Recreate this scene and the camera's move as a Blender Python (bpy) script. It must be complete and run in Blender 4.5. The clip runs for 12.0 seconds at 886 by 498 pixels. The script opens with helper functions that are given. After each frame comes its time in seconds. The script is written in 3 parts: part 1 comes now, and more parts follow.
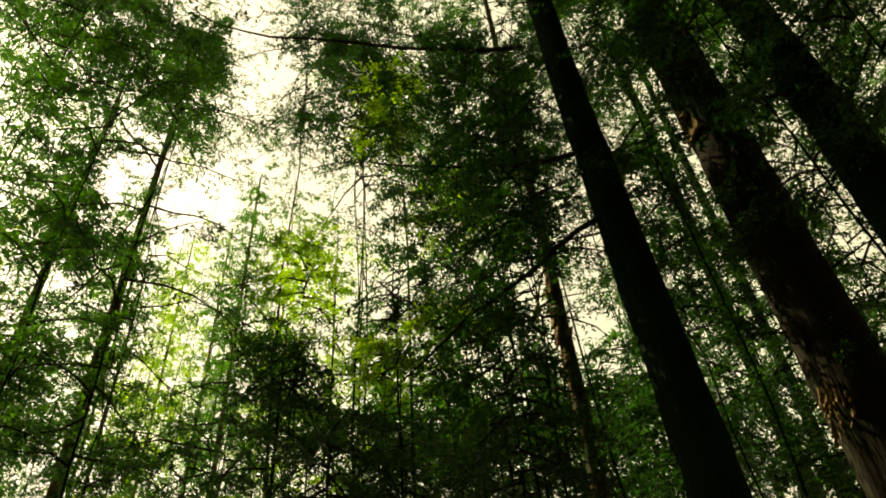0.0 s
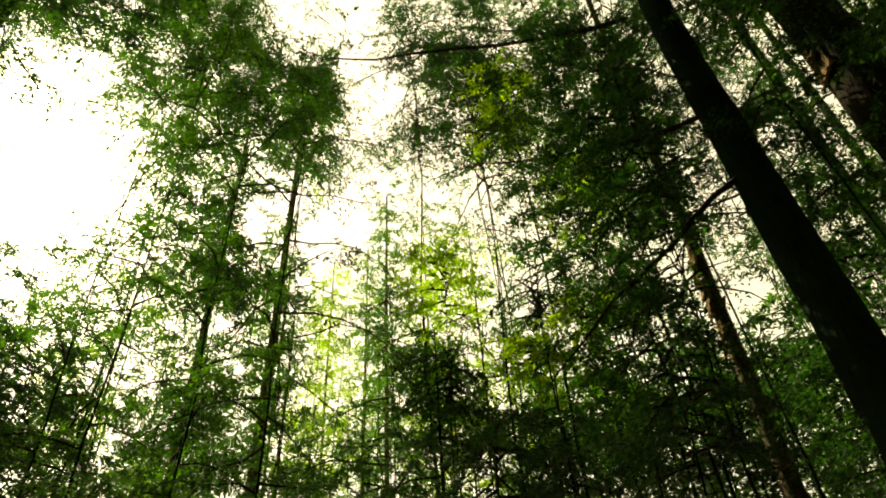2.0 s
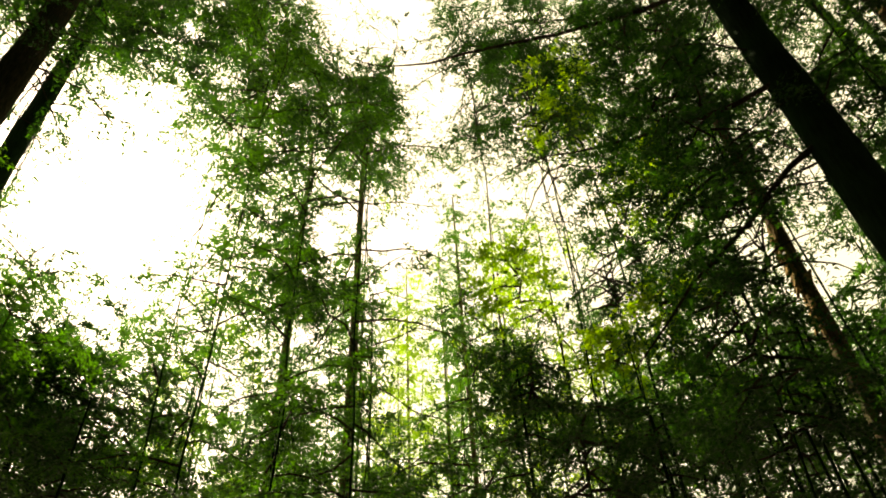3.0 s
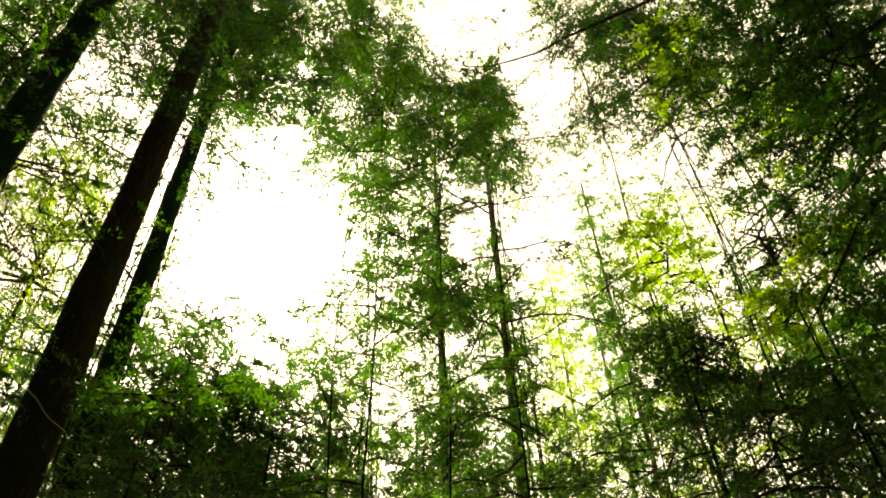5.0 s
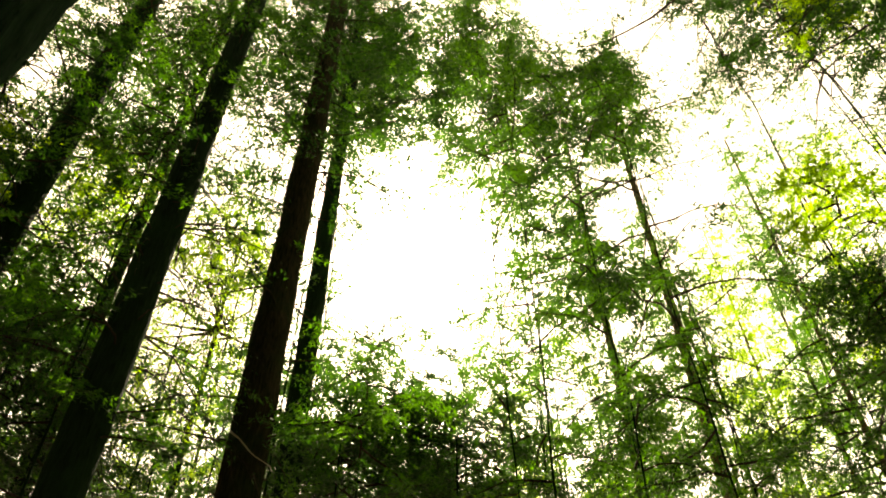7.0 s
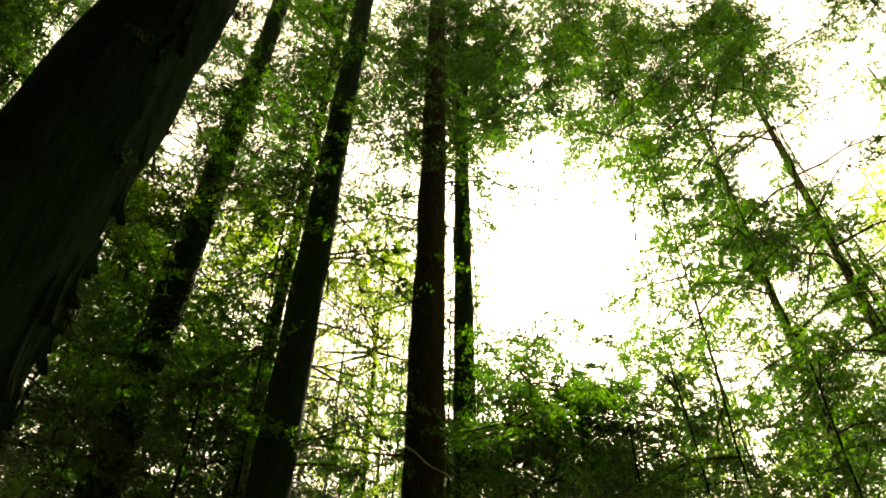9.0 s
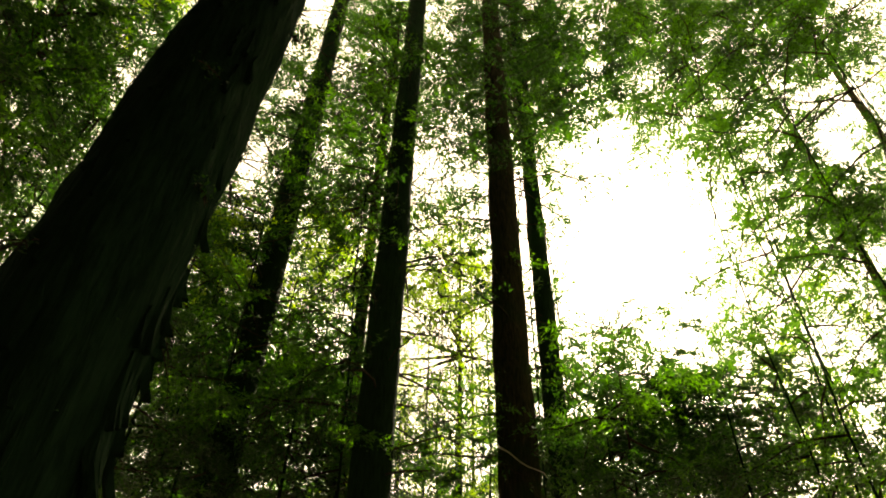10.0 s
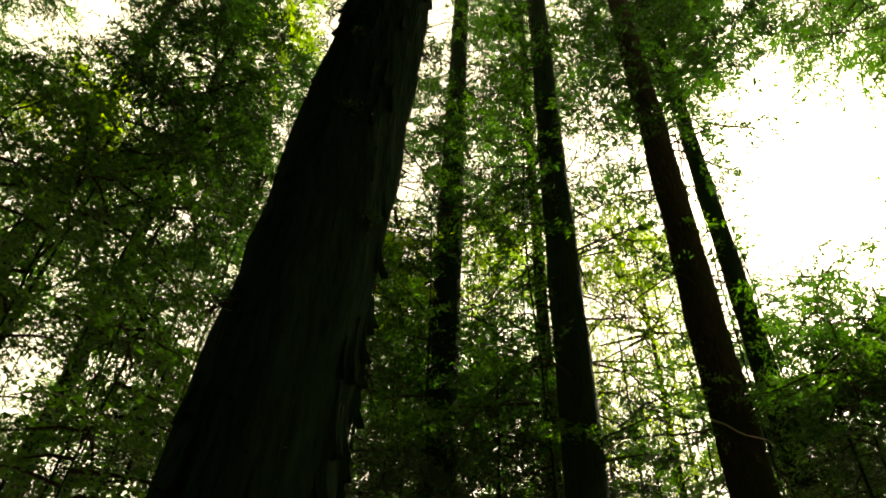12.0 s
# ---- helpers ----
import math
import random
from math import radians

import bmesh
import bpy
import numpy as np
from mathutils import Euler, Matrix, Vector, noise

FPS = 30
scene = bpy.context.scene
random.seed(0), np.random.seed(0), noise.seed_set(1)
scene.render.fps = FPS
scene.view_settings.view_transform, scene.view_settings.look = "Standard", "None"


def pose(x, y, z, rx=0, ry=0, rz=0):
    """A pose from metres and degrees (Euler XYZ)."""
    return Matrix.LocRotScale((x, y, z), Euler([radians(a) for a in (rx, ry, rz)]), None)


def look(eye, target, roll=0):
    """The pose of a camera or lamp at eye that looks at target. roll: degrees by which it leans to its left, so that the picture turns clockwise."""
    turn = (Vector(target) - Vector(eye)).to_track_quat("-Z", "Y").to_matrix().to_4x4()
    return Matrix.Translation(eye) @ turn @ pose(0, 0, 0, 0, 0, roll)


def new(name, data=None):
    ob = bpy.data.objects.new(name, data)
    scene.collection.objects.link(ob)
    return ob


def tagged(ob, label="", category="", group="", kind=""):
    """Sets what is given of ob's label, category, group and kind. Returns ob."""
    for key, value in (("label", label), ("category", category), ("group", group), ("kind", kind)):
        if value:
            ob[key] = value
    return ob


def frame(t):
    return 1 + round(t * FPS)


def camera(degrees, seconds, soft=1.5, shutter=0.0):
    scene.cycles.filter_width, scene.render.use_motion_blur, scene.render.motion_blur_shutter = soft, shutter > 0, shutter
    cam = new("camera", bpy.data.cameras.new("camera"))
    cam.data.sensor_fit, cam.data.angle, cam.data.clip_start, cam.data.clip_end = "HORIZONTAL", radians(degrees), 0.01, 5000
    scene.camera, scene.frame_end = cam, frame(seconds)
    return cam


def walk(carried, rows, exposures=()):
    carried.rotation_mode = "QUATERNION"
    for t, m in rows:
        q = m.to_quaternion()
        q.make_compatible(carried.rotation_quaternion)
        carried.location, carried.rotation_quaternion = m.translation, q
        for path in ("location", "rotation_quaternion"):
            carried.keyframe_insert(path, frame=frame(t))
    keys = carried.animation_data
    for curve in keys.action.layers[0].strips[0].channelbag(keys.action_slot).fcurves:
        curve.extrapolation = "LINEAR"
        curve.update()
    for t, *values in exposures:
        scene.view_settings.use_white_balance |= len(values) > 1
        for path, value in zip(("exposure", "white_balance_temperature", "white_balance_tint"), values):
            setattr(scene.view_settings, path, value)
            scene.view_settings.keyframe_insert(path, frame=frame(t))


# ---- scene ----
EYE = 1.6
SUN_AZ, SUN_EL = 14.8, 46.8
cam = camera(60.3, 12.0, soft=1.85)


def heading(az, el):
    """A unit vector; az in degrees to the left of +y, el above the level."""
    a, e = radians(az), radians(el)
    return Vector((-math.sin(a) * math.cos(e), math.cos(a) * math.cos(e), math.sin(e)))


# seconds, x, y, z from the eye's start, yaw to the left, pitch, roll
PATH = [
    (0, 0.0, 0.0, 0.0, -41.26, 45.58, -5.72),
    (0.5, -0.002, 0.001, 0.0, -37.87, 45.76, -5.43),
    (1, -0.004, 0.002, 0.001, -34.27, 45.97, -5.14),
    (1.5, -0.005, 0.003, 0.001, -30.61, 46.18, -4.80),
    (2, -0.007, 0.004, 0.002, -27.06, 46.36, -4.46),
    (2.5, -0.009, 0.006, 0.002, -23.41, 46.54, -4.14),
    (3, -0.011, 0.006, 0.002, -19.46, 46.68, -3.73),
    (5, -0.020, 0.011, 0.002, -4.50, 47.14, -2.42),
    (5.5, -0.023, 0.011, 0.002, -0.02, 47.24, -1.96),
    (6, -0.025, 0.011, 0.002, 4.26, 47.32, -1.43),
    (6.5, -0.028, 0.011, 0.002, 8.15, 47.37, -1.00),
    (7, -0.030, 0.012, 0.002, 11.81, 47.38, -0.64),
    (9, -0.040, 0.010, 0.002, 27.02, 47.29, 0.83),
    (9.5, -0.042, 0.008, 0.002, 31.13, 47.26, 1.22),
    (10, -0.044, 0.007, 0.003, 35.27, 47.27, 1.61),
    (10.5, -0.046, 0.005, 0.003, 39.93, 47.13, 1.97),
    (11, -0.048, 0.002, 0.004, 44.98, 46.92, 2.65),
    (11.5, -0.050, 0.001, 0.004, 49.38, 46.69, 3.10),
    (12, -0.051, -0.001, 0.004, 53.55, 46.48, 3.44),
]


def standing(x, y, z, yaw, pitch, roll):
    eye = Vector((x, y, EYE + z))
    return look(eye, eye + 2 * heading(yaw, pitch), roll)


EXPOSURES = [(0, 0.98, 7900, 7), (3, 1.5, 8100, 12), (5.5, 1.93, 8300, 16), (7.5, 2.22, 8300, 18), (9.5, 2.1, 8300, 17), (12, 1.78, 8200, 13)]
walk(cam, [(t, standing(*row)) for t, *row in PATH], EXPOSURES)

# ---- light ----
world = bpy.data.worlds.new("world")
scene.world = world
world.use_nodes = True
sky = world.node_tree.nodes.new("ShaderNodeTexSky")
sky.sky_type = "NISHITA"
sky.sun_disc = False
sky.sun_elevation = radians(SUN_EL)
sky.sun_rotation = radians(-SUN_AZ)
sky.air_density, sky.dust_density, sky.ozone_density = 0.7, 4.5, 0.6
back = world.node_tree.nodes["Background"]
back.inputs["Strength"].default_value = 0.031
haze = world.node_tree.nodes.new("ShaderNodeMix")  # thin bright summer haze over the whole sky
haze.data_type, haze.blend_type = "RGBA", "ADD"
haze.inputs[0].default_value = 1.0
haze.inputs[7].default_value = (15.4, 14.6, 9.4, 1)
world.node_tree.links.new(sky.outputs[0], haze.inputs[6])
world.node_tree.links.new(haze.outputs[2], back.inputs["Color"])

sun = new("sun", bpy.data.lights.new("sun", "SUN"))
sun.data.energy, sun.data.angle, sun.data.color = 5.0, radians(0.5), (1.0, 0.93, 0.8)
sun.matrix_world = look(heading(SUN_AZ, SUN_EL) * 60, (0, 0, 0))


# ---- materials ----
def nodes_of(name):
    mat = bpy.data.materials.new(name)
    mat.use_nodes = True
    nt = mat.node_tree
    nt.nodes.clear()
    return mat, nt


def node(nt, kind, **values):
    n = nt.nodes.new(kind)
    for key, value in values.items():
        n.inputs[key.replace("_", " ")].default_value = value
    return n


def ramp(nt, source, stops):
    r = nt.nodes.new("ShaderNodeValToRGB")
    while len(r.color_ramp.elements) < len(stops):
        r.color_ramp.elements.new(0.5)
    for e, (at, colour) in zip(r.color_ramp.elements, stops):
        e.position, e.color = at, (*colour, 1)
    nt.links.new(source, r.inputs[0])
    return r.outputs[0]


def bark_material(name, dark, light, moss, coarse):
    """Furrowed bark: long vertical plates, pale ridges, patches of moss."""
    mat, nt = nodes_of(name)
    link = nt.links.new
    place = nt.nodes.new("ShaderNodeNewGeometry")
    stretch = node(nt, "ShaderNodeMapping", Scale=(1, 1, 0.16))
    link(place.outputs["Position"], stretch.inputs[0])
    ridges = node(nt, "ShaderNodeTexNoise", Scale=coarse, Detail=6.0, Roughness=0.65, Distortion=0.4)
    plates = node(nt, "ShaderNodeTexVoronoi", Scale=coarse * 0.8)
    plates.feature = "DISTANCE_TO_EDGE"
    link(stretch.outputs[0], ridges.inputs["Vector"])
    link(stretch.outputs[0], plates.inputs["Vector"])
    patches = node(nt, "ShaderNodeTexNoise", Scale=1.3, Detail=4.0)
    link(place.outputs["Position"], patches.inputs["Vector"])
    colour = ramp(nt, ridges.outputs[0], [(0.3, dark), (0.7, light)])
    mix = nt.nodes.new("ShaderNodeMix")
    mix.data_type = "RGBA"
    link(ramp(nt, patches.outputs[0], [(0.5, (0, 0, 0)), (0.72, (0.7, 0.7, 0.7))]), mix.inputs[0])
    link(colour, mix.inputs[6])
    mix.inputs[7].default_value = (*moss, 1)
    add = nt.nodes.new("ShaderNodeMath")
    link(ridges.outputs[0], add.inputs[0])
    link(plates.outputs[0], add.inputs[1])
    bump = node(nt, "ShaderNodeBump", Strength=0.9, Distance=0.03)
    link(add.outputs[0], bump.inputs["Height"])
    skin = node(nt, "ShaderNodeBsdfPrincipled", Roughness=1.0)
    skin.inputs["Specular IOR Level"].default_value = 0.03
    link(mix.outputs[2], skin.inputs["Base Color"])
    link(bump.outputs[0], skin.inputs["Normal"])
    out = nt.nodes.new("ShaderNodeOutputMaterial")
    link(skin.outputs[0], out.inputs[0])
    return mat


def leaf_material(name, deep, pale, through_colour, share):
    """Thin leaves: each a little different, glossy above, lit through from behind."""
    mat, nt = nodes_of(name)
    link = nt.links.new
    geo = nt.nodes.new("ShaderNodeNewGeometry")
    colour = ramp(nt, geo.outputs["Random Per Island"], [(0.0, deep), (0.75, pale), (1.0, tuple(1.25 * c for c in pale))])
    tint = nt.nodes.new("ShaderNodeMix")
    tint.data_type, tint.blend_type = "RGBA", "MULTIPLY"
    tint.inputs[0].default_value = 1.0
    drift = node(nt, "ShaderNodeTexNoise", Scale=0.7, Detail=3.0)
    link(geo.outputs["Position"], drift.inputs["Vector"])
    link(colour, tint.inputs[6])
    link(ramp(nt, drift.outputs[0], [(0.3, (0.65, 0.7, 0.6)), (0.7, (1.2, 1.15, 1.0))]), tint.inputs[7])
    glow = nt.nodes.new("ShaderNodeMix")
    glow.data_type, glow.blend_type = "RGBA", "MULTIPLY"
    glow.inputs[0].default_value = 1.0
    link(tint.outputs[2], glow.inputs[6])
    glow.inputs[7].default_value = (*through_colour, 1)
    front = node(nt, "ShaderNodeBsdfPrincipled", Roughness=0.5)
    front.inputs["Specular IOR Level"].default_value = 0.35
    behind = nt.nodes.new("ShaderNodeBsdfTranslucent")
    both = node(nt, "ShaderNodeMixShader", Fac=share)
    link(tint.outputs[2], front.inputs["Base Color"])
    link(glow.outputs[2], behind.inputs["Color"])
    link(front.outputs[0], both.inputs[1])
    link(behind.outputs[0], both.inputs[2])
    out = nt.nodes.new("ShaderNodeOutputMaterial")
    link(both.outputs[0], out.inputs[0])
    return mat


def soil_material():
    mat, nt = nodes_of("forest_soil")
    link = nt.links.new
    geo = nt.nodes.new("ShaderNodeNewGeometry")
    fine = node(nt, "ShaderNodeTexNoise", Scale=9.0, Detail=8.0, Roughness=0.7)
    link(geo.outputs["Position"], fine.inputs["Vector"])
    skin = node(nt, "ShaderNodeBsdfPrincipled", Roughness=0.95)
    link(ramp(nt, fine.outputs[0], [(0.3, (0.045, 0.036, 0.02)), (0.55, (0.12, 0.095, 0.055)), (0.75, (0.08, 0.12, 0.04))]), skin.inputs["Base Color"])
    bump = node(nt, "ShaderNodeBump", Strength=0.8, Distance=0.05)
    link(fine.outputs[0], bump.inputs["Height"])
    link(bump.outputs[0], skin.inputs["Normal"])
    out = nt.nodes.new("ShaderNodeOutputMaterial")
    link(skin.outputs[0], out.inputs[0])
    return mat


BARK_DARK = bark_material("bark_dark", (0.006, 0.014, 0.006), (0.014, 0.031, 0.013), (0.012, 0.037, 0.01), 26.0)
# darker copy of the dark bark, the great trunk's shade put into its colour
BARK_SHADED = bark_material("bark_shaded", (0.004, 0.012, 0.006), (0.01, 0.026, 0.013), (0.011, 0.032, 0.011), 22.0)
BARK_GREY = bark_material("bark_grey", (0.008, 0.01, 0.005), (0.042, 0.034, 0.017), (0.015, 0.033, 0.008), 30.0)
# pale bark for flakes and stub; the sunlight on them is in the colour
BARK_SUNLIT = bark_material("bark_sunlit", (0.02, 0.015, 0.007), (0.42, 0.28, 0.11), (0.025, 0.034, 0.011), 30.0)
BARK_BROWN = bark_material("bark_brown", (0.025, 0.02, 0.01), (0.13, 0.095, 0.05), (0.04, 0.06, 0.018), 30.0)
TWIG = bark_material("twig_bark", (0.015, 0.012, 0.008), (0.06, 0.045, 0.03), (0.025, 0.04, 0.014), 40.0)
# bare twig, brightened in colour for the sun that strikes it
SUNLIT_TWIG = bark_material("sunlit_dead_twig", (0.4, 0.34, 0.24), (0.65, 0.56, 0.42), (0.5, 0.46, 0.3), 40.0)
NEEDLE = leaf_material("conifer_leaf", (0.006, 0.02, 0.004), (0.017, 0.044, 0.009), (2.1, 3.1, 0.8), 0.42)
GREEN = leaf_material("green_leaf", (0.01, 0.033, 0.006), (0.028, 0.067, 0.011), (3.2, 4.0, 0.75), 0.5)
# yellow-green leaf brightened beyond its own tone, to hold sunlight in the colour
LIME_SUNLIT = leaf_material("lime_sunlit_leaf", (0.038, 0.08, 0.012), (0.08, 0.14, 0.02), (4.5, 4.4, 0.65), 0.62)

# ---- ground ----
bm = bmesh.new()
bmesh.ops.create_grid(bm, x_segments=120, y_segments=120, size=400)
for v in bm.verts:
    far = v.co.length
    v.co.z = -0.05 + 0.25 * noise.noise(v.co * 0.05) * min(1, far / 10)
mesh = bpy.data.meshes.new("ground")
bm.to_mesh(mesh)
bm.free()
mesh.materials.append(soil_material())
tagged(new("ground", mesh), "dark brown forest floor with moss and litter", "ground", kind="structure")

# ---- the canopy's openings, placed to fit the camera's view ----
OPENINGS = []


def opening(az, el, wide, high, clear):
    OPENINGS.append((az, el, wide, high, clear))


opening(-18.5, 55, 4.6, 3.6, 0.76)
opening(-18, 59, 4, 3, 0.85)
opening(-8, 63.6, 9, 2.8, 0.92)
opening(-7.5, 49.5, 2.8, 3.4, 0.8)
opening(-14.5, 38, 2, 3, 0.7)
opening(-15.5, 41, 4.4, 4.8, 0.65)
opening(-18, 36.5, 2.2, 3.5, 0.75)
opening(-20.5, 47, 6.5, 4.6, 0.62)
opening(-36, 47, 3, 2.1, 0.95)
opening(-27.5, 51.5, 5.5, 2.8, 0.75)
opening(-25, 41, 2, 1.5, 0.8)
# three cleared so that the camera sees the pale bark and the stub
opening(-70.2, 48.8, 2.0, 2.0, 1.0)
opening(-70.9, 26.8, 1.8, 2.0, 0.97)
opening(-51.6, 38.3, 2.0, 3.6, 0.97)
opening(-55, 47, 2.6, 4, 0.65)
opening(-54, 38, 2, 4, 0.5)
opening(-66.5, 54, 3, 2.5, 0.7)
opening(-63.2, 34.5, 1.4, 4.2, 0.6)
opening(-52.5, 61, 3, 2, 0.9)
opening(-77.8, 38, 1.4, 6, 0.85)
# added gap in the shape of the sun's white glare, which hides foliage
opening(SUN_AZ, SUN_EL, 8.2, 5.8, 1.0)
opening(0.4, 35.4, 2.0, 1.6, 0.85)
opening(-0.5, 50.5, 2.5, 2.5, 0.7)
opening(35.5, 43, 4.0, 6.5, 0.72)
opening(38, 38.5, 2, 3, 0.85)
opening(58, 51, 2.2, 2.2, 0.85)
opening(59.8, 33, 1.2, 4, 0.5)
opening(50, 59.5, 3, 2, 0.4)
opening(38, 53, 3, 3, 0.7)
opening(98, 54, 5, 3, 0.92)
opening(86.5, 54.5, 3.5, 2.4, 0.85)
opening(87.5, 31, 4, 3.2, 0.93)
opening(46, 30, 3, 2, 0.6)

THICKETS = []


def thicket(az, el, wide, high, more):
    THICKETS.append((az, el, wide, high, more))


thicket(-36, 33, 13, 5, 1.0)
thicket(-60, 29, 12, 4, 1.0)
thicket(-84, 50, 14, 12, 1.0)
thicket(-72, 62, 16, 6, 1.0)
thicket(-47, 55, 8, 8, 1.0)
thicket(-33, 56, 7, 5, 0.8)
thicket(-25, 58, 4.5, 5, 0.9)
thicket(-11, 56.5, 5, 3.2, 1.0)
thicket(3, 53, 6, 8, 0.9)
thicket(10, 60, 14, 4.5, 1.0)
thicket(27, 60, 8, 5, 1.0)
thicket(15, 34, 13, 5, 1.0)
thicket(0, 44, 4, 3, 0.7)
thicket(49, 36, 5, 5, 1.0)
thicket(46, 50, 3, 7, 0.7)
thicket(79, 40, 7, 9, 1.0)
thicket(93, 44, 10, 6, 1.0)
thicket(-4, 30, 14, 4, 0.8)
thicket(-26, 38, 4, 4, 1.0)
thicket(-74, 45, 26, 26, 0.92)
thicket(92, 44, 18, 17, 0.85)
thicket(58, 41, 5, 9, 0.8)
thicket(36, 31, 8, 4, 0.9)
thicket(50, 55, 7, 5, 0.7)
thicket(42, 59, 5, 5, 0.7)
thicket(66, 28, 6, 5, 0.9)
thicket(55, 32, 10, 6, 0.95)
thicket(79, 53, 6, 6, 0.75)
thicket(80, 31, 11, 8, 0.95)
thicket(-66, 32, 12, 7, 0.9)
thicket(-44, 40, 9, 12, 0.8)
thicket(51, 33, 7, 6, 0.9)
thicket(44.5, 32, 4, 6, 0.9)
thicket(50, 57, 8, 5, 0.9)
thicket(37, 29, 5, 4, 0.6)
thicket(84, 57, 8, 5, 1.0)
thicket(-48, 53, 6, 6, 0.9)
thicket(-39, 33, 9, 5, 1.0)
thicket(21, 33, 6, 5.5, 1.0)
thicket(11, 33.5, 7, 4, 1.0)
thicket(17, 59.5, 11, 4.5, 1.0)
thicket(5, 57, 5, 4, 0.85)
thicket(41, 60, 8, 5, 0.85)
thicket(-27, 38, 3, 2.6, 1.0)
thicket(86, 60, 10, 4, 0.8)
thicket(43.5, 51, 2.5, 3, 0.8)
thicket(-5.4, 44.2, 2.5, 1.8, 1.0)
thicket(-11, 55.5, 4, 4, 0.9)


def full_table():
    """How full the canopy is by direction, seen from the camera: 0 open sky, 1 closed; a row for each half degree."""
    az, el = np.meshgrid(np.arange(-180, 180.5, 0.5), np.arange(-10, 90.5, 0.5), indexing="ij")
    full = np.full(az.shape, 0.5)
    for a, e, wide, high, more in THICKETS:
        q = ((az - a) / wide) ** 2 + ((el - e) / high) ** 2
        full += (1 - full) * more * np.exp(-q * q * 0.7)
    for a, e, wide, high, clear in OPENINGS:
        q = ((az - a) / wide) ** 2 + ((el - e) / high) ** 2
        full *= 1 - clear * np.exp(-q * q * 0.7)
    return full


FULL = full_table()


def fullness(az, el):
    return float(FULL[int(2 * az + 360.5) % 720, min(200, max(0, int(2 * el + 20.5)))])


def leafiness(p):
    x, y, z = p[0], p[1], p[2] - EYE
    az, el = math.degrees(math.atan2(-x, y)), math.degrees(math.atan2(z, math.hypot(x, y)))
    lace = noise.noise(Vector((az * 0.45, el * 0.6, 3.1))) + 0.5 * noise.noise(Vector((az * 1.1, el * 1.4, 7.7))) + 0.4 * noise.noise(Vector((az * 0.17, el * 0.24, 11.3)))
    full = fullness(az, el)
    return full * min(1.0, max(0.04, 1.0 + (1.9 - 0.8 * full) * lace))


# ---- narrow gaps through which the sun reaches a trunk ----
TO_SUN = np.array(heading(SUN_AZ, SUN_EL))
SUNBEAMS = []


def sunbeam(az, far, el, wide):
    d = heading(az, el)
    SUNBEAMS.append((np.array(Vector((0, 0, EYE)) + d * (far / math.hypot(d.x, d.y))), wide))


sunbeam(-51.4, 9.0, 40.5, 1.3)
sunbeam(-51.4, 9.0, 36.5, 1.3)
sunbeam(-70.2, 7.7, 48.9, 0.5)
sunbeam(-70.9, 7.7, 27.0, 0.35)
TO_BARK = list(SUNBEAMS)
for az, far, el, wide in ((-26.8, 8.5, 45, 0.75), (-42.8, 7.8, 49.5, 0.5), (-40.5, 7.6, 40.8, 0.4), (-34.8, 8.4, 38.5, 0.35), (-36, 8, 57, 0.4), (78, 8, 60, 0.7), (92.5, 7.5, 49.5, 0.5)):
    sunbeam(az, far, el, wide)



def in_sunbeam(p, beams=None):
    for at, wide in beams or SUNBEAMS:
        d = np.asarray(p) - at
        k = d @ TO_SUN
        if k > 0.1 and d @ d - k * k < wide * wide:
            return True
    return False


# ---- trees ----
def tube(path, radii, sides, rough=0.0, seed=0.0):
    """Rings round a path, closed at the tip: vertices and faces."""
    verts, faces = [], []
    side = None
    for i, (p, r) in enumerate(zip(path, radii)):
        ahead = (path[min(i + 1, len(path) - 1)] - path[max(i - 1, 0)]).normalized()
        if side is None:
            side = ahead.orthogonal().normalized()
        side = (side - ahead * side.dot(ahead)).normalized()
        other = ahead.cross(side)
        for k in range(sides):
            a = 2 * math.pi * k / sides
            out = side * math.cos(a) + other * math.sin(a)
            q = p + out * r
            if rough:
                n = noise.noise(Vector((out.x * 2.5 / 0.4, out.y * 2.5 / 0.4, q.z * 0.7 + seed)))
                m = noise.noise(Vector((q.x * 3, q.y * 3, q.z * 1.2 + seed)))
                fine = noise.noise(Vector((q.x * 14, q.y * 14, q.z * 3.5 + seed)))
                q = p + out * r * (1 + rough * (0.5 * n + 0.6 * m + 0.5 * fine))
            verts.append(q)
    for i in range(len(path) - 1):
        for k in range(sides):
            a, b = i * sides + k, i * sides + (k + 1) % sides
            faces.append((a, b, b + sides, a + sides))
    faces.append(tuple(range((len(path) - 1) * sides, len(path) * sides)))
    return verts, faces


def part(name, verts, faces, material, parent, label="", smooth=True):
    data = bpy.data.meshes.new(name)
    data.from_pydata([tuple(v) for v in verts], [], faces)
    data.materials.append(material)
    if smooth:
        data.polygons.foreach_set("use_smooth", [True] * len(data.polygons))
    data.update()
    ob = new(name, data)
    ob.parent = parent
    if label:
        tagged(ob, label)
    return ob


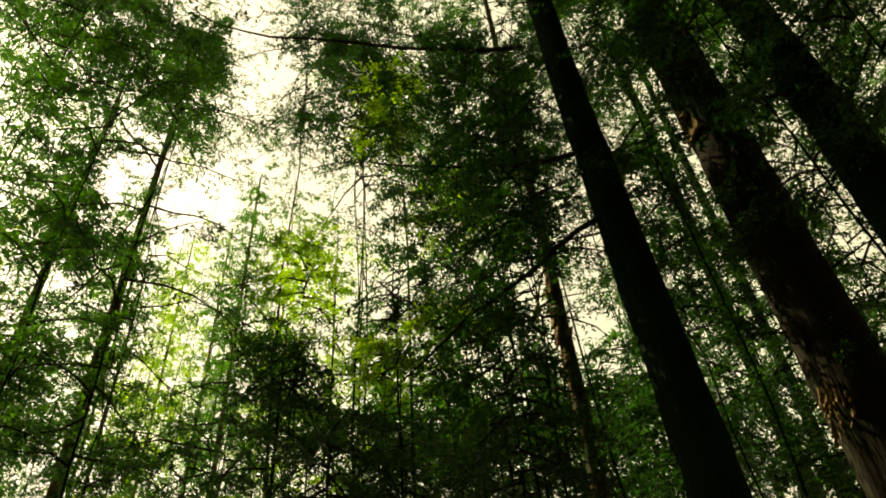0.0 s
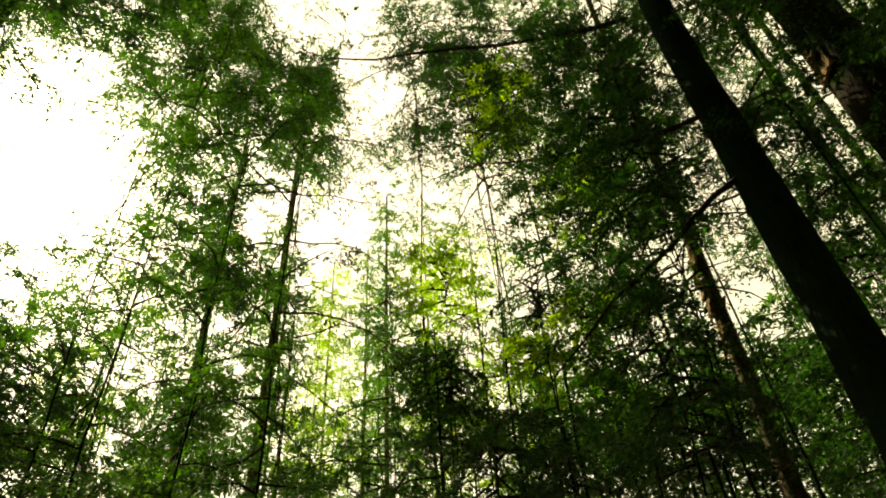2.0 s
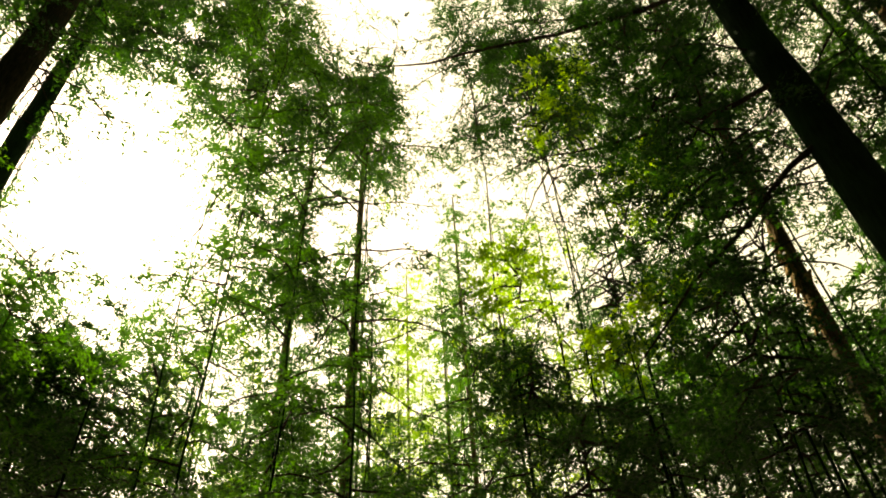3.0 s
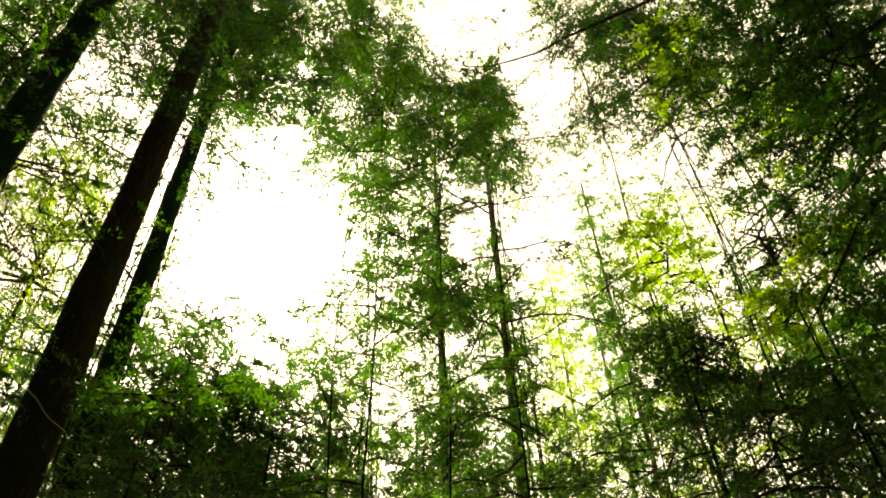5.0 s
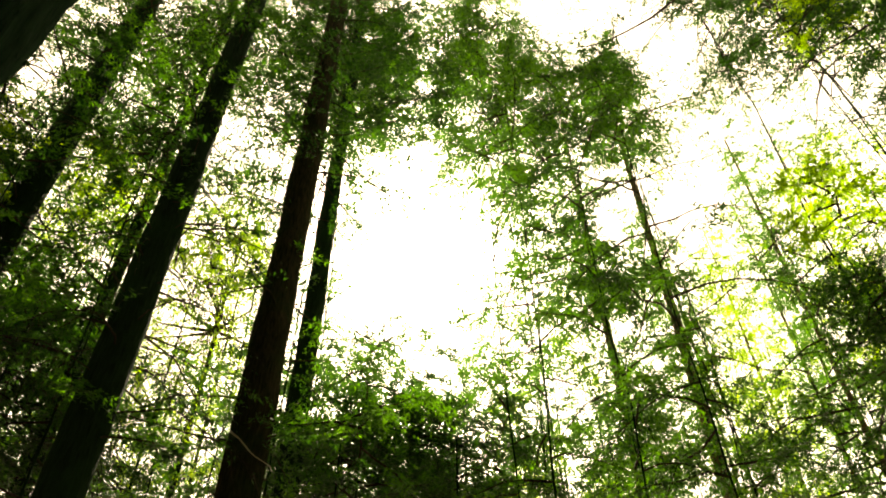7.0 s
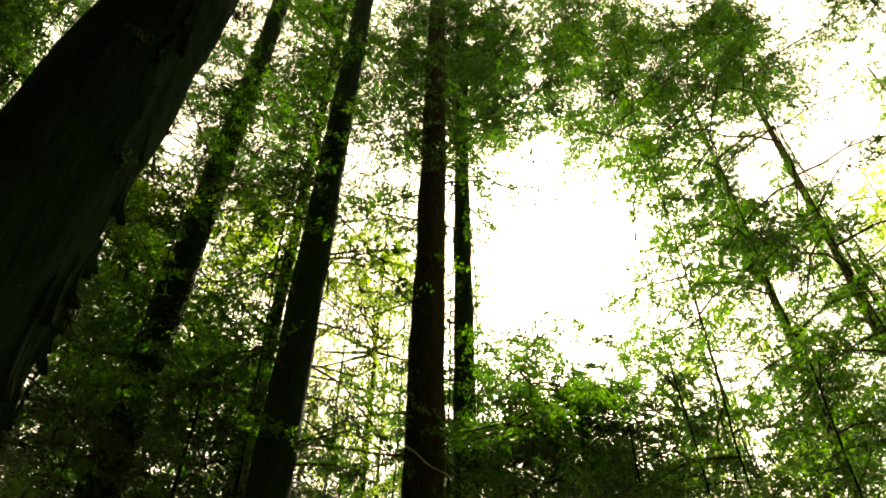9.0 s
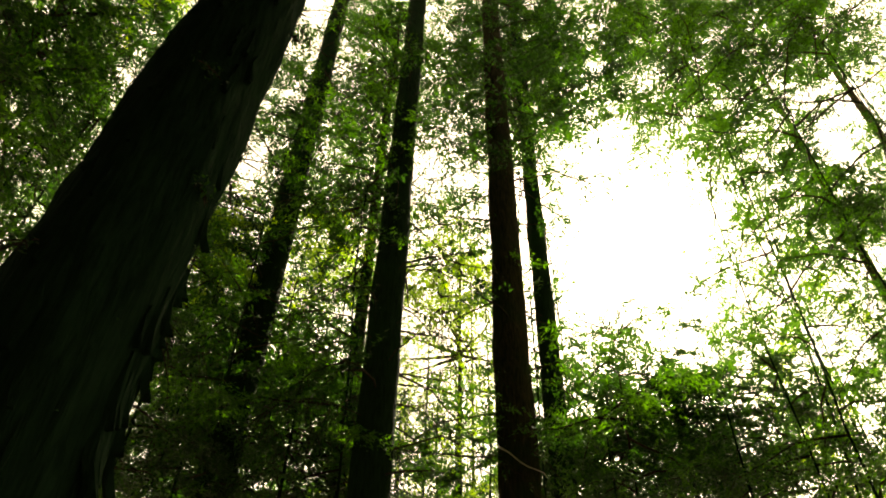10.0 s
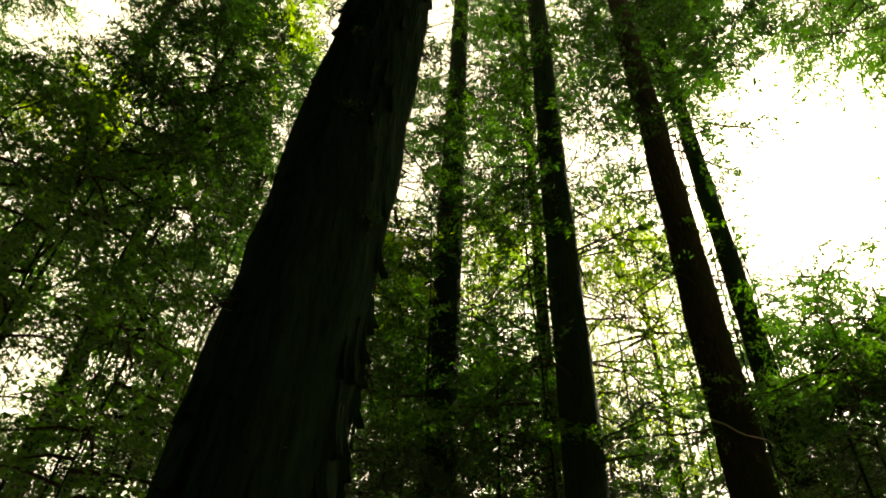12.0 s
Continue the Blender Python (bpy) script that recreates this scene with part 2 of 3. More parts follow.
def leaf_mesh(name, base, along, side, length, width, material, parent, fold=0.18, simple=False):
    """Folded pointed leaves, four corners each, or simple three-cornered ones, joined in one mesh."""
    n = len(base)
    if not n:
        return
    up = np.cross(along, side)
    if simple:
        co = np.empty((n, 3, 3))
        co[:, 0] = base + side * (0.5 * width)[:, None]
        co[:, 1] = base + along * length[:, None]
        co[:, 2] = base - side * (0.5 * width)[:, None] + along * (0.25 * length)[:, None]
        corners = np.arange(3 * n)
        return sheet(name, co, corners, n, material, parent)
    co = np.empty((n, 4, 3))
    co[:, 0] = base
    co[:, 2] = base + along * length[:, None]
    middle = base + along * (0.45 * length)[:, None] + up * (fold * width)[:, None]
    co[:, 1] = middle + side * (0.5 * width)[:, None]
    co[:, 3] = middle - side * (0.5 * width)[:, None]
    first = np.arange(n)[:, None] * 4
    corners = (first + np.array([0, 1, 2, 0, 2, 3])).ravel()
    return sheet(name, co, corners, 2 * n, material, parent)


def sheet(name, co, corners, faces, material, parent):
    data = bpy.data.meshes.new(name)
    data.vertices.add(co.shape[0] * co.shape[1])
    data.vertices.foreach_set("co", co.ravel())
    data.loops.add(3 * faces)
    data.loops.foreach_set("vertex_index", corners)
    data.polygons.add(faces)
    data.polygons.foreach_set("loop_start", np.arange(faces) * 3)
    data.materials.append(material)
    data.update(calc_edges=True)
    data.validate()
    ob = new(name, data)
    ob.parent = parent
    tagged(ob, kind="stuff")
    return ob


def unit(v):
    return v / np.maximum(np.linalg.norm(v, axis=-1, keepdims=True), 1e-9)


SEEDS = iter(range(1, 10000))


class Tree:
    def __init__(self, name, label, az, far, dia, height, bark=None, lean=(0.0, 0.0), sides=12, rings=26, rough=0.1, group="", top=0.15):
        self.seed = next(SEEDS)
        self.rng = random.Random(self.seed)
        self.np = np.random.default_rng(self.seed)
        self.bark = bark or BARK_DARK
        foot = heading(az, 0) * far
        self.ob = new(name)
        self.ob.location = foot
        tagged(self.ob, label, "tree", group)
        self.foot, self.height, self.lean, self.dia = foot, height, lean, dia
        self.top = top
        self.wobble = 0.1 * dia if dia > 0.06 else 0.3
        path, radii = [], []
        for i in range(rings):
            h = height * i / (rings - 1)
            path.append(self.axis(h) - foot)
            radii.append(self.radius(h))
        v, f = tube(path, radii, sides, rough, self.seed * 3.7)
        part("trunk", v, f, self.bark, self.ob)
        self.twig_v, self.twig_f, self.leaves = [], [], []
        self.simple, self.out_of_view, self.twiggy, self.basks = far > 5.5, False, False, False
        self.joined = far > 11.5
        self.bough_v, self.bough_f = [], []

    def radius(self, h):
        k = h / self.height
        return 0.5 * self.dia * ((1 - k) * 1.05 + self.top * k) * (1 + 0.5 * math.exp(-h / 0.5))

    def axis(self, h):
        s = self.seed
        w = self.wobble * min(1, h / 4)
        bend = Vector((noise.noise(Vector((h * 0.13, s, 0))), noise.noise(Vector((h * 0.13, s, 9))), 0)) * w
        bend += Vector((noise.noise(Vector((h * 0.6, s, 4))), noise.noise(Vector((h * 0.6, s, 2))), 0)) * w * 0.3
        return self.foot + Vector((self.lean[0] * h, self.lean[1] * h, h - 0.15)) + bend

    def limb(self, path, thick, leafy=1.0, material=None, name="branch", label="", start=0.2, **spray):
        """One branch along a path of world points, with its sprays of leaves."""
        n = len(path)
        radii = [thick * (1 - 0.85 * i / (n - 1)) for i in range(n)]
        v, f = tube([p - self.foot for p in path], radii, 6 if thick > 0.03 else 4 if thick > 0.012 else 3)
        if self.joined and not label:
            o = len(self.bough_v)
            self.bough_v += v
            self.bough_f += [tuple(o + i for i in face) for face in f]
        else:
            part(name, v, f, material or TWIG, self.ob, label)
        if leafy:
            self.sprays(path, leafy, start, **spray)

    def sprays(self, path, per_metre, start=0.2, size=0.6, leaf=0.11, slim=0.5, count=17, droop=0.35, spread=1.0, gate=True):
        pts = np.array([tuple(p) for p in path])
        seg = np.linalg.norm(np.diff(pts, axis=0), axis=1)
        total = seg.sum()
        at = np.r_[0, np.cumsum(seg)] / total
        r = self.rng
        for _ in range(max(1, int(per_metre * total + r.random()))):
            k = start + (1 - start) * r.random()
            j = min(len(seg) - 1, int(np.searchsorted(at, k) - 1)) if k > 0 else 0
            j = max(j, 0)
            u = (k - at[j]) / max(at[j + 1] - at[j], 1e-6)
            p = pts[j] * (1 - u) + pts[j + 1] * u
            if gate and r.random() > leafiness(p):
                continue
            if not self.basks and in_sunbeam(p):
                continue
            ahead = unit(pts[j + 1] - pts[j])
            side = unit(np.cross(ahead, (0, 0, 1.0))) * r.choice((-1, 1))
            way = unit(ahead * r.uniform(0.3, 1.0) + side * r.uniform(0.2, 1.0) * spread + np.array((0, 0, r.uniform(-droop * 1.6, 0.35))))
            self.spray(p, way, size * r.uniform(0.6, 1.4) * (1.15 - 0.5 * k), leaf, slim, count, droop)

    def spray(self, p, way, length, leaf, slim, count, droop):
        q = self.np
        n = max(min(4, count), int(count * length / 0.5))
        k = np.sort(q.random(n))
        sag = np.array((0, 0, -droop * length * 0.5))
        tip = p + way * length + sag
        bow = p + way * length * 0.55 + sag * 0.15
        side = unit(np.cross(tip - p, (0.3, 0.2, 1.0)))
        other = unit(np.cross(tip - p, side))
        o = len(self.twig_v)
        foot = np.array(self.foot)
        for c, rr in ((p, 0.006), (bow, 0.004), (tip, 0.0015)):
            for turn in (0, 2.094, 4.189):
                self.twig_v.append(c + (side * math.cos(turn) + other * math.sin(turn)) * rr - foot)
        for i in (0, 1, 2, 3, 4, 5):
            t = i + 1 if i % 3 < 2 else i - 2
            self.twig_f.append((o + i, o + t, o + 3 + t, o + 3 + i))
        base = p + way * length * k[:, None] + sag * (k * k)[:, None]
        side = unit(np.cross(way, (0, 0, 1.0)))
        sign = np.where(np.arange(n) % 2, 1.0, -1.0)[:, None]
        along = unit(way * q.uniform(0.2, 0.9, (n, 1)) + side * sign * q.uniform(0.4, 1.0, (n, 1)) + q.normal(0, 0.35, (n, 3)) + np.array((0, 0, -0.25 * droop)))
        flat = unit(np.array((0, 0, 1.0)) + q.normal(0, 0.45, (n, 3)))
        across = unit(np.cross(flat, along))
        size = leaf * q.uniform(0.6, 1.35, n) * (1.1 - 0.35 * k)
        self.leaves.append((base + q.normal(0, 0.025, (n, 3)), along, across, size, size * slim * q.uniform(0.8, 1.2, n)))

    def whorls(self, low, high, n, reach, rise=0.15, droop=0.5, leafy=9.0, shape="cone", thick=0.02, bare=0.2, droop_twigs=0.35, **spray):
        """Branches all round the trunk from low to high, reaching out by reach metres at most."""
        r = self.rng
        for i in range(n):
            k = (i + r.random()) / n
            h = low + (high - low) * k
            if shape == "cone":
                long = reach * (1 - 0.8 * k)
            elif shape == "egg":
                long = reach * (0.35 + 0.65 * math.sin(math.pi * min(1, 0.12 + 0.9 * k)))
            else:
                long = reach
            long *= r.uniform(0.55, 1.15)
            turn = i * 2.39996 + r.uniform(-0.5, 0.5)
            out = Vector((math.cos(turn), math.sin(turn), 0))
            swing = Vector((-out.y, out.x, 0)) * r.uniform(-0.25, 0.25)
            start = self.axis(min(h, self.height * 0.995))
            tip = start + out * long
            if spray.get("gate", True) and leafiness(start + (tip - start) * 0.65) < 0.1:
                continue
            if self.out_of_view and any(-103 < math.degrees(math.atan2(-p.x, p.y)) < 116 and p.z - EYE < 2.75 * math.hypot(p.x, p.y) + 1 for p in (start + out * long * 0.5, tip)):
                continue
            if not self.basks and any(in_sunbeam(start + (tip - start) * k, TO_BARK) for k in (0.3, 0.65, 1.0)):
                continue
            path = []
            for s in range(6):
                u = s / 5
                path.append(start + (out + swing * u) * long * u + Vector((0, 0, long * (rise * u - droop * u * u))) + Vector([r.uniform(-0.03, 0.03) * long for _ in range(3)]) * (0 < s))
            self.limb(path, thick * (0.5 + 0.5 * long / reach), leafy, start=bare, droop=droop_twigs, **spray)

    def flake(self, h, out, length, width, lift, material):
        """A slab of loose bark on the trunk, its lower end standing off."""
        r = self.rng
        out = Vector((out.x, out.y, 0)).normalized()
        side = Vector((-out.y, out.x, 0))
        verts = []
        for i in range(4):
            k = i / 3
            z = h + length * (0.5 - k)
            mid = self.axis(z + 0.15) - self.foot + out * (self.radius(z) * 0.97 + lift * k * k) + side * r.uniform(-0.15, 0.15) * width
            half = width * (0.25, 0.5, 0.45, 0.2)[i] * r.uniform(0.7, 1.25)
            thick = 0.012 + 0.1 * width
            verts += [mid - side * half - out * 0.02, mid - side * half * 0.6 + out * thick, mid + side * half * 0.6 + out * thick, mid + side * half - out * 0.02]
        faces = [(0, 1, 2, 3), (15, 14, 13, 12)]
        for i in range(3):
            for j in range(4):
                a, b = 4 * i + j, 4 * i + (j + 1) % 4
                faces.append((a, a + 4, b + 4, b))
        part("bark_flake", verts, faces, material, self.ob, smooth=False)

    def flakes(self, low, high, count, out, swing, long, wide, lift, material=None):
        r = self.rng
        for _ in range(count):
            turn = math.atan2(out.y, out.x) + r.uniform(-swing, swing)
            self.flake(r.uniform(low, high), Vector((math.cos(turn), math.sin(turn), 0)), long * r.uniform(0.5, 1.4), wide * r.uniform(0.5, 1.4), lift * r.uniform(0.3, 1.3), material or self.bark)

    def finish(self, material):
        if self.bough_v:
            tagged(part("branch_tangle", self.bough_v, self.bough_f, TWIG, self.ob), kind="stuff")
        if self.twig_v and (self.twiggy or not self.simple):
            tw = part("twig_tangle", self.twig_v, self.twig_f, TWIG, self.ob, smooth=False)
            tagged(tw, kind="stuff")
        if self.leaves:
            base, along, across, length, width = (np.concatenate(c) for c in zip(*self.leaves))
            leaf_mesh("foliage", base - np.array(self.foot), along, across, length, width, material, self.ob, simple=self.simple)
        return self.ob


def up_at(far, el):
    """The height at which something that far away stands at an elevation."""
    return EYE + far * math.tan(radians(el))


OLD = "tall old conifer with dark furrowed bark and few low limbs"
SLIM = "slim straight forest tree with dark bark and fine drooping sprays"
YOUNG = "young dark green conifer with dense drooping sprays"
BROAD = "broad-leaved understorey tree with yellow-green leaves, sunlight in their colour"
FAR = "slender forest tree with a thin trunk and light green leaves"


def trunk_tree(az, far, wide, height, low_el, n, reach, leaves=None, label=OLD, name="conifer_tree", leafy=7.0, lean=(0, 0), bark=None, limbs=(), bare_arms=0, top=0.6, group="tall trunks of the glade", **more):
    """A forest tree whose trunk stands clear; wide in degrees as it stands before the eye."""
    t = Tree(name, label, az, far, far * radians(wide), height, lean=lean, bark=bark, top=top, sides=18 if wide > 2 else 10, rings=110 if wide > 2 else 50, group=group)
    t.whorls(up_at(far, low_el), height * 0.98, n, reach, leafy=leafy, **more)
    t.twiggy = bare_arms > 0
    if bare_arms:
        t.whorls(up_at(far, max(low_el, 32)), min(height * 0.9, up_at(far, 62)), bare_arms, reach * 0.85, rise=0.3, droop=0.75, leafy=7.0, shape="even", thick=0.012, size=0.55, bare=0.25, count=2, leaf=0.07, droop_twigs=0.9, gate=False)
    for thick, full, end, *way in limbs:
        # a single long limb: its directions from the eye, and how far off it ends
        path = []
        for i in range(len(way)):
            d = heading(*way[i])
            k = far * (0.95 if full < 0 else 1.0) + (end - far) * i / (len(way) - 1)
            path.append(Vector((0, 0, EYE)) + d * (k / math.hypot(d.x, d.y)))
        fine = []
        for a, b in zip(path, path[1:]):
            fine += [a, (a + b) / 2 + Vector([t.rng.uniform(-0.03, 0.03) for _ in range(3)])]
        dead = full < 0
        t.limb(fine + [path[-1]], thick, max(full, 0), SUNLIT_TWIG if dead else None, start=0.1, label="pale dead twig, sunlight in its colour" if dead else "", size=0.75 if full > 10 else 0.45)
    t.finish(leaves or NEEDLE)
    return t


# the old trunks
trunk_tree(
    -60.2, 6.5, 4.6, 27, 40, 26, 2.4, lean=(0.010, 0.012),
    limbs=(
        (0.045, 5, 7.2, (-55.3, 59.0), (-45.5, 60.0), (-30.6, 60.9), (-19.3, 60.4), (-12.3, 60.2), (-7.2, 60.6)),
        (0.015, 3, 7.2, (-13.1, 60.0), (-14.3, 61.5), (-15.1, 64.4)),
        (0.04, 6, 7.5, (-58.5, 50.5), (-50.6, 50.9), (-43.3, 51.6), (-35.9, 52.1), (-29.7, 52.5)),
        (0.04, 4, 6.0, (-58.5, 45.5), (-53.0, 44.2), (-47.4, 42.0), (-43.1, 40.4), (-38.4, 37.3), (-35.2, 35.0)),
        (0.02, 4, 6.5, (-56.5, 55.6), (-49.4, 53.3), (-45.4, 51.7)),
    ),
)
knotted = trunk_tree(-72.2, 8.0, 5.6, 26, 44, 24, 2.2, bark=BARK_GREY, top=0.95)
# sun patch on the knot, painted as pale bark flakes
knotted.flakes(up_at(8, 47.4), up_at(8, 49.6), 24, heading(18.7, 0) - 0.9 * heading(-71.3, 0), 0.45, 0.3, 0.11, 0.08, BARK_SUNLIT)
knotted.flakes(up_at(8, 30), up_at(8, 60), 30, heading(108.7, 0), 1.4, 0.35, 0.06, 0.03)
# lower sun patch on peeling bark, its light in the flakes' colour
knotted.flakes(up_at(8, 25.4), up_at(8, 28.2), 34, heading(18.7, 0) - 1.1 * heading(-71.3, 0), 0.5, 0.2, 0.045, 0.06, BARK_SUNLIT)
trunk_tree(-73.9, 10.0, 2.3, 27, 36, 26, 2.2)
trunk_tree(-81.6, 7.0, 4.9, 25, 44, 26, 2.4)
trunk_tree(
    28.6, 9.0, 3.8, 27, 52, 40, 2.6, bark=BARK_GREY,
    limbs=(
        (0.02, 3, 8.4, (29.8, 56.3), (32.6, 55.1), (35.9, 54.9), (39.9, 54.7)),
        (0.018, 3, 8.6, (29.6, 51.4), (33.5, 50.4), (36.6, 49.7), (39.9, 49.1)),
        (0.02, 4, 8.6, (29.8, 32.1), (32.9, 32.0), (37.4, 32.2), (39.9, 32.7)),
        (0.016, -1, 8.9, (30.3, 32.7), (28.5, 31.6), (27.2, 31.0), (26.3, 30.4)),
    ),
)
trunk_tree(
    25.0, 11.0, 2.3, 27, 50, 30, 2.4,
    limbs=(
        (0.03, 18, 10, (24, 57.5), (20, 58.8), (15, 60), (9, 60.5)),
        (0.03, 18, 10, (24, 61), (18, 62.5), (12, 63.5), (5, 63)),
        (0.03, 16, 9.5, (24, 55), (20, 56.5), (16, 57), (11, 57)),
        (0.03, 18, 9.5, (24, 63), (18, 65), (11, 66.5), (3, 66)),
        (0.03, 26, 10.5, (24, 56.5), (19, 58), (14, 58.6), (8, 58.5)),
        (0.03, 26, 11.5, (24, 59), (18, 60.3), (12, 61.2), (6, 61)),
        (0.03, 26, 10.8, (24, 62), (18, 62), (12, 62.3), (7, 62)),
        (0.03, 26, 10.2, (24, 64.5), (17, 64.5), (11, 64.8), (5, 64)),
    ),
)
trunk_tree(
    41.0, 8.0, 3.6, 25, 30, 40, 2.2, top=0.7, leafy=5.0, bare_arms=44,
    limbs=(
        (0.018, 2, 8.2, (39.7, 46.7), (39.4, 45.0), (38.9, 42.8), (36.2, 40.9), (33.7, 39.3)),
        (0.015, 3, 8.4, (39.8, 48.7), (35.4, 50.0), (30.3, 51.1)),
        (0.015, 3, 8.4, (39.8, 44.1), (38.5, 46.4), (37.7, 48.8)),
        (0.02, 3, 8.4, (40.5, 40.9), (37.7, 40.7), (34.8, 40.5), (31.1, 40.2)),
        (0.016, 4, 8.5, (42.2, 54.0), (45.5, 55.6), (48.9, 56.5)),
    ),
)
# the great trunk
great = Tree("conifer_tree", "huge trunk of an old conifer with rough bark, near-black with shade in its colour", 70.6, 3.0, 0.7, 26, bark=BARK_SHADED, sides=64, rings=240, rough=0.13, top=0.62, lean=(0.015, 0.036))
great.whorls(11, 25, 22, 2.4, leafy=6.0)
great.whorls(2.5, 9.0, 36, 0.42, rise=0.1, droop=0.9, leafy=16.0, shape="even", thick=0.005, bare=0.75, size=0.14, leaf=0.03, count=30, gate=False)
great.whorls(2.4, 4.8, 34, 0.3, rise=0.1, droop=0.9, leafy=20.0, shape="even", thick=0.005, bare=0.6, size=0.12, leaf=0.028, count=34, gate=False)
great.flakes(2.4, 8.5, 70, heading(250.6, 0), 1.9, 0.32, 0.06, 0.035)
great.flakes(2.4, 4.6, 36, heading(-19.4, 0) - 0.25 * heading(70.6, 0), 0.5, 0.3, 0.08, 0.07)
great.finish(NEEDLE)
# slimmer ones
stubby = trunk_tree(
    -51.8, 9.0, 1.8, 22, 30, 30, 1.5, label="slim reddish trunk with a broken stub, sunlight in the colour of its flakes", leafy=6.0, bark=BARK_BROWN, top=0.3,
    limbs=((0.018, 4, 8.4, (-51.5, 41.0), (-45.5, 40.8), (-41.5, 40.8), (-36.0, 42.1)), (0.018, 4, 8.4, (-51.2, 48.8), (-47.4, 48.9), (-41.4, 48.0), (-36.2, 46.7))),
)
# the trunk's sunlit edge, put into the colour of its flakes
stubby.flakes(up_at(9, 34.5), up_at(9, 41.5), 40, heading(38.2, 0) - 0.7 * heading(-51.8, 0), 0.6, 0.35, 0.085, 0.06, BARK_SUNLIT)
stubby.limb([Vector((0, 0, EYE)) + heading(a, e) * (d / math.cos(radians(e))) for a, e, d in ((-51.8, 37.5, 9.0), (-52.2, 37.9, 8.9), (-52.7, 38.3, 8.8))], 0.11, 0, BARK_SUNLIT, "broken_stub", "short broken stub, sunlight in its pale colour")
trunk_tree(-66.2, 14.0, 1.4, 24, 30, 26, 1.6, label=SLIM)
trunk_tree(-68.3, 15.0, 1.1, 24, 28, 26, 1.6, label=SLIM)
trunk_tree(-10.2, 17.0, 1.55, 31, 28, 60, 1.7, label=SLIM, leaves=GREEN, shape="egg", top=0.15, leafy=11.0, gate=False, leaf=0.09, thick=0.009, bare=0.08, bark=BARK_BROWN)
trunk_tree(-3.9, 16.0, 1.3, 28, 28, 54, 1.7, label=SLIM, leaves=GREEN, shape="egg", top=0.15, leafy=11.0, gate=False, leaf=0.09, thick=0.009, bare=0.08, bark=BARK_BROWN)
trunk_tree(-20.9, 20.0, 0.7, 26, 26, 60, 1.7, label=SLIM, leaves=GREEN, leafy=16.0, gate=False, leaf=0.1, rise=0.5, droop=0.6, top=0.3, thick=0.009, bare=0.08, bark=BARK_BROWN)
trunk_tree(-18.9, 23.0, 0.5, 26, 24, 50, 1.8, label=SLIM, leaves=GREEN, leafy=14.0, gate=False, leaf=0.1, rise=0.5, droop=0.6, top=0.3, thick=0.009, bare=0.08, bark=BARK_BROWN)
trunk_tree(-15.4, 22.0, 0.45, 24, 24, 50, 1.9, label=SLIM, leaves=LIME_SUNLIT, leafy=14.0, gate=False, leaf=0.1, rise=0.5, droop=0.6, top=0.3, thick=0.009, bare=0.08, bark=BARK_BROWN)
trunk_tree(-25.0, 21.0, 0.4, 25, 24, 50, 1.9, label=SLIM, leaves=LIME_SUNLIT, leafy=14.0, gate=False, leaf=0.1, rise=0.5, droop=0.6, top=0.3, thick=0.009, bare=0.08, bark=BARK_BROWN)
trunk_tree(14.8, 12.5, 1.5, up_at(12.5, 39), 30, 16, 1.2, label=SLIM, leafy=9.0, top=0.08)
trunk_tree(10.2, 14.0, 0.9, up_at(14.0, 38.5), 30, 16, 1.2, label=SLIM, leafy=9.0, top=0.08)
trunk_tree(43.5, 11.0, 1.5, 25, 30, 26, 1.5, label=SLIM, leafy=5.0, bare_arms=24)
trunk_tree(
    53.1, 10.0, 3.3, 24, 26, 40, 1.9, top=0.7, label=SLIM, leafy=6.0, bare_arms=36,
    limbs=(
        (0.02, 3, 9, (52.5, 52.5), (47.5, 51.0), (44.2, 50.5)),
        (0.02, 3, 9, (52.5, 41.5), (48.9, 42.4), (44.7, 44.9), (43.4, 46.5)),
        (0.02, 3, 9, (52.5, 33.2), (47.9, 32.8), (44.0, 32.3)),
    ),
)
trunk_tree(
    33.5, 14.0, 0.8, 20, 28, 26, 2.0, label=SLIM, leafy=4.0, leaves=LIME_SUNLIT, bare_arms=44, top=0.15,
    limbs=(
        (0.035, 3, 13, (33.4, 40.0), (35.5, 42.4), (38.0, 43.6), (40.3, 44.4)),
        (0.03, 3, 13, (33.5, 41.5), (35.2, 44.5), (36.6, 46.8), (37.6, 49.2)),
        (0.03, 3, 14, (33.3, 39.6), (31.6, 39.8), (30.2, 40.0)),
        (0.03, 2, 13.5, (33.0, 38.8), (31.4, 39.2), (30.2, 39.4)),
        (0.05, 2, 13, (33.5, 39.4), (36.9, 40.2), (40.1, 40.7)),
        (0.05, 2, 13, (33.5, 39.3), (36.6, 39.0), (40.1, 38.8)),
        (0.05, 2, 13, (33.6, 39.1), (36.2, 38.4), (39.5, 37.5)),
        (0.042, 2, 13, (33.5, 39.3), (31.0, 38.9), (29.3, 38.8)),
        (0.042, 2, 14, (33.4, 39.5), (31.1, 41.1), (29.9, 42.5)),
        (0.042, 2, 14, (33.6, 40.2), (34.4, 41.7), (36.4, 42.6)),
    ),
)
trunk_tree(32.3, 18.0, 0.55, 22, 24, 24, 1.6, label=SLIM, leafy=3.0, leaves=GREEN, top=0.15)
trunk_tree(61.8, 7.0, 1.3, 20, 26, 40, 1.1, label=SLIM, leafy=9.0, leaf=0.06, count=26)
trunk_tree(91.8, 10.0, 1.9, 22, 30, 26, 2.2, label=SLIM, leaves=GREEN, leafy=5.0)
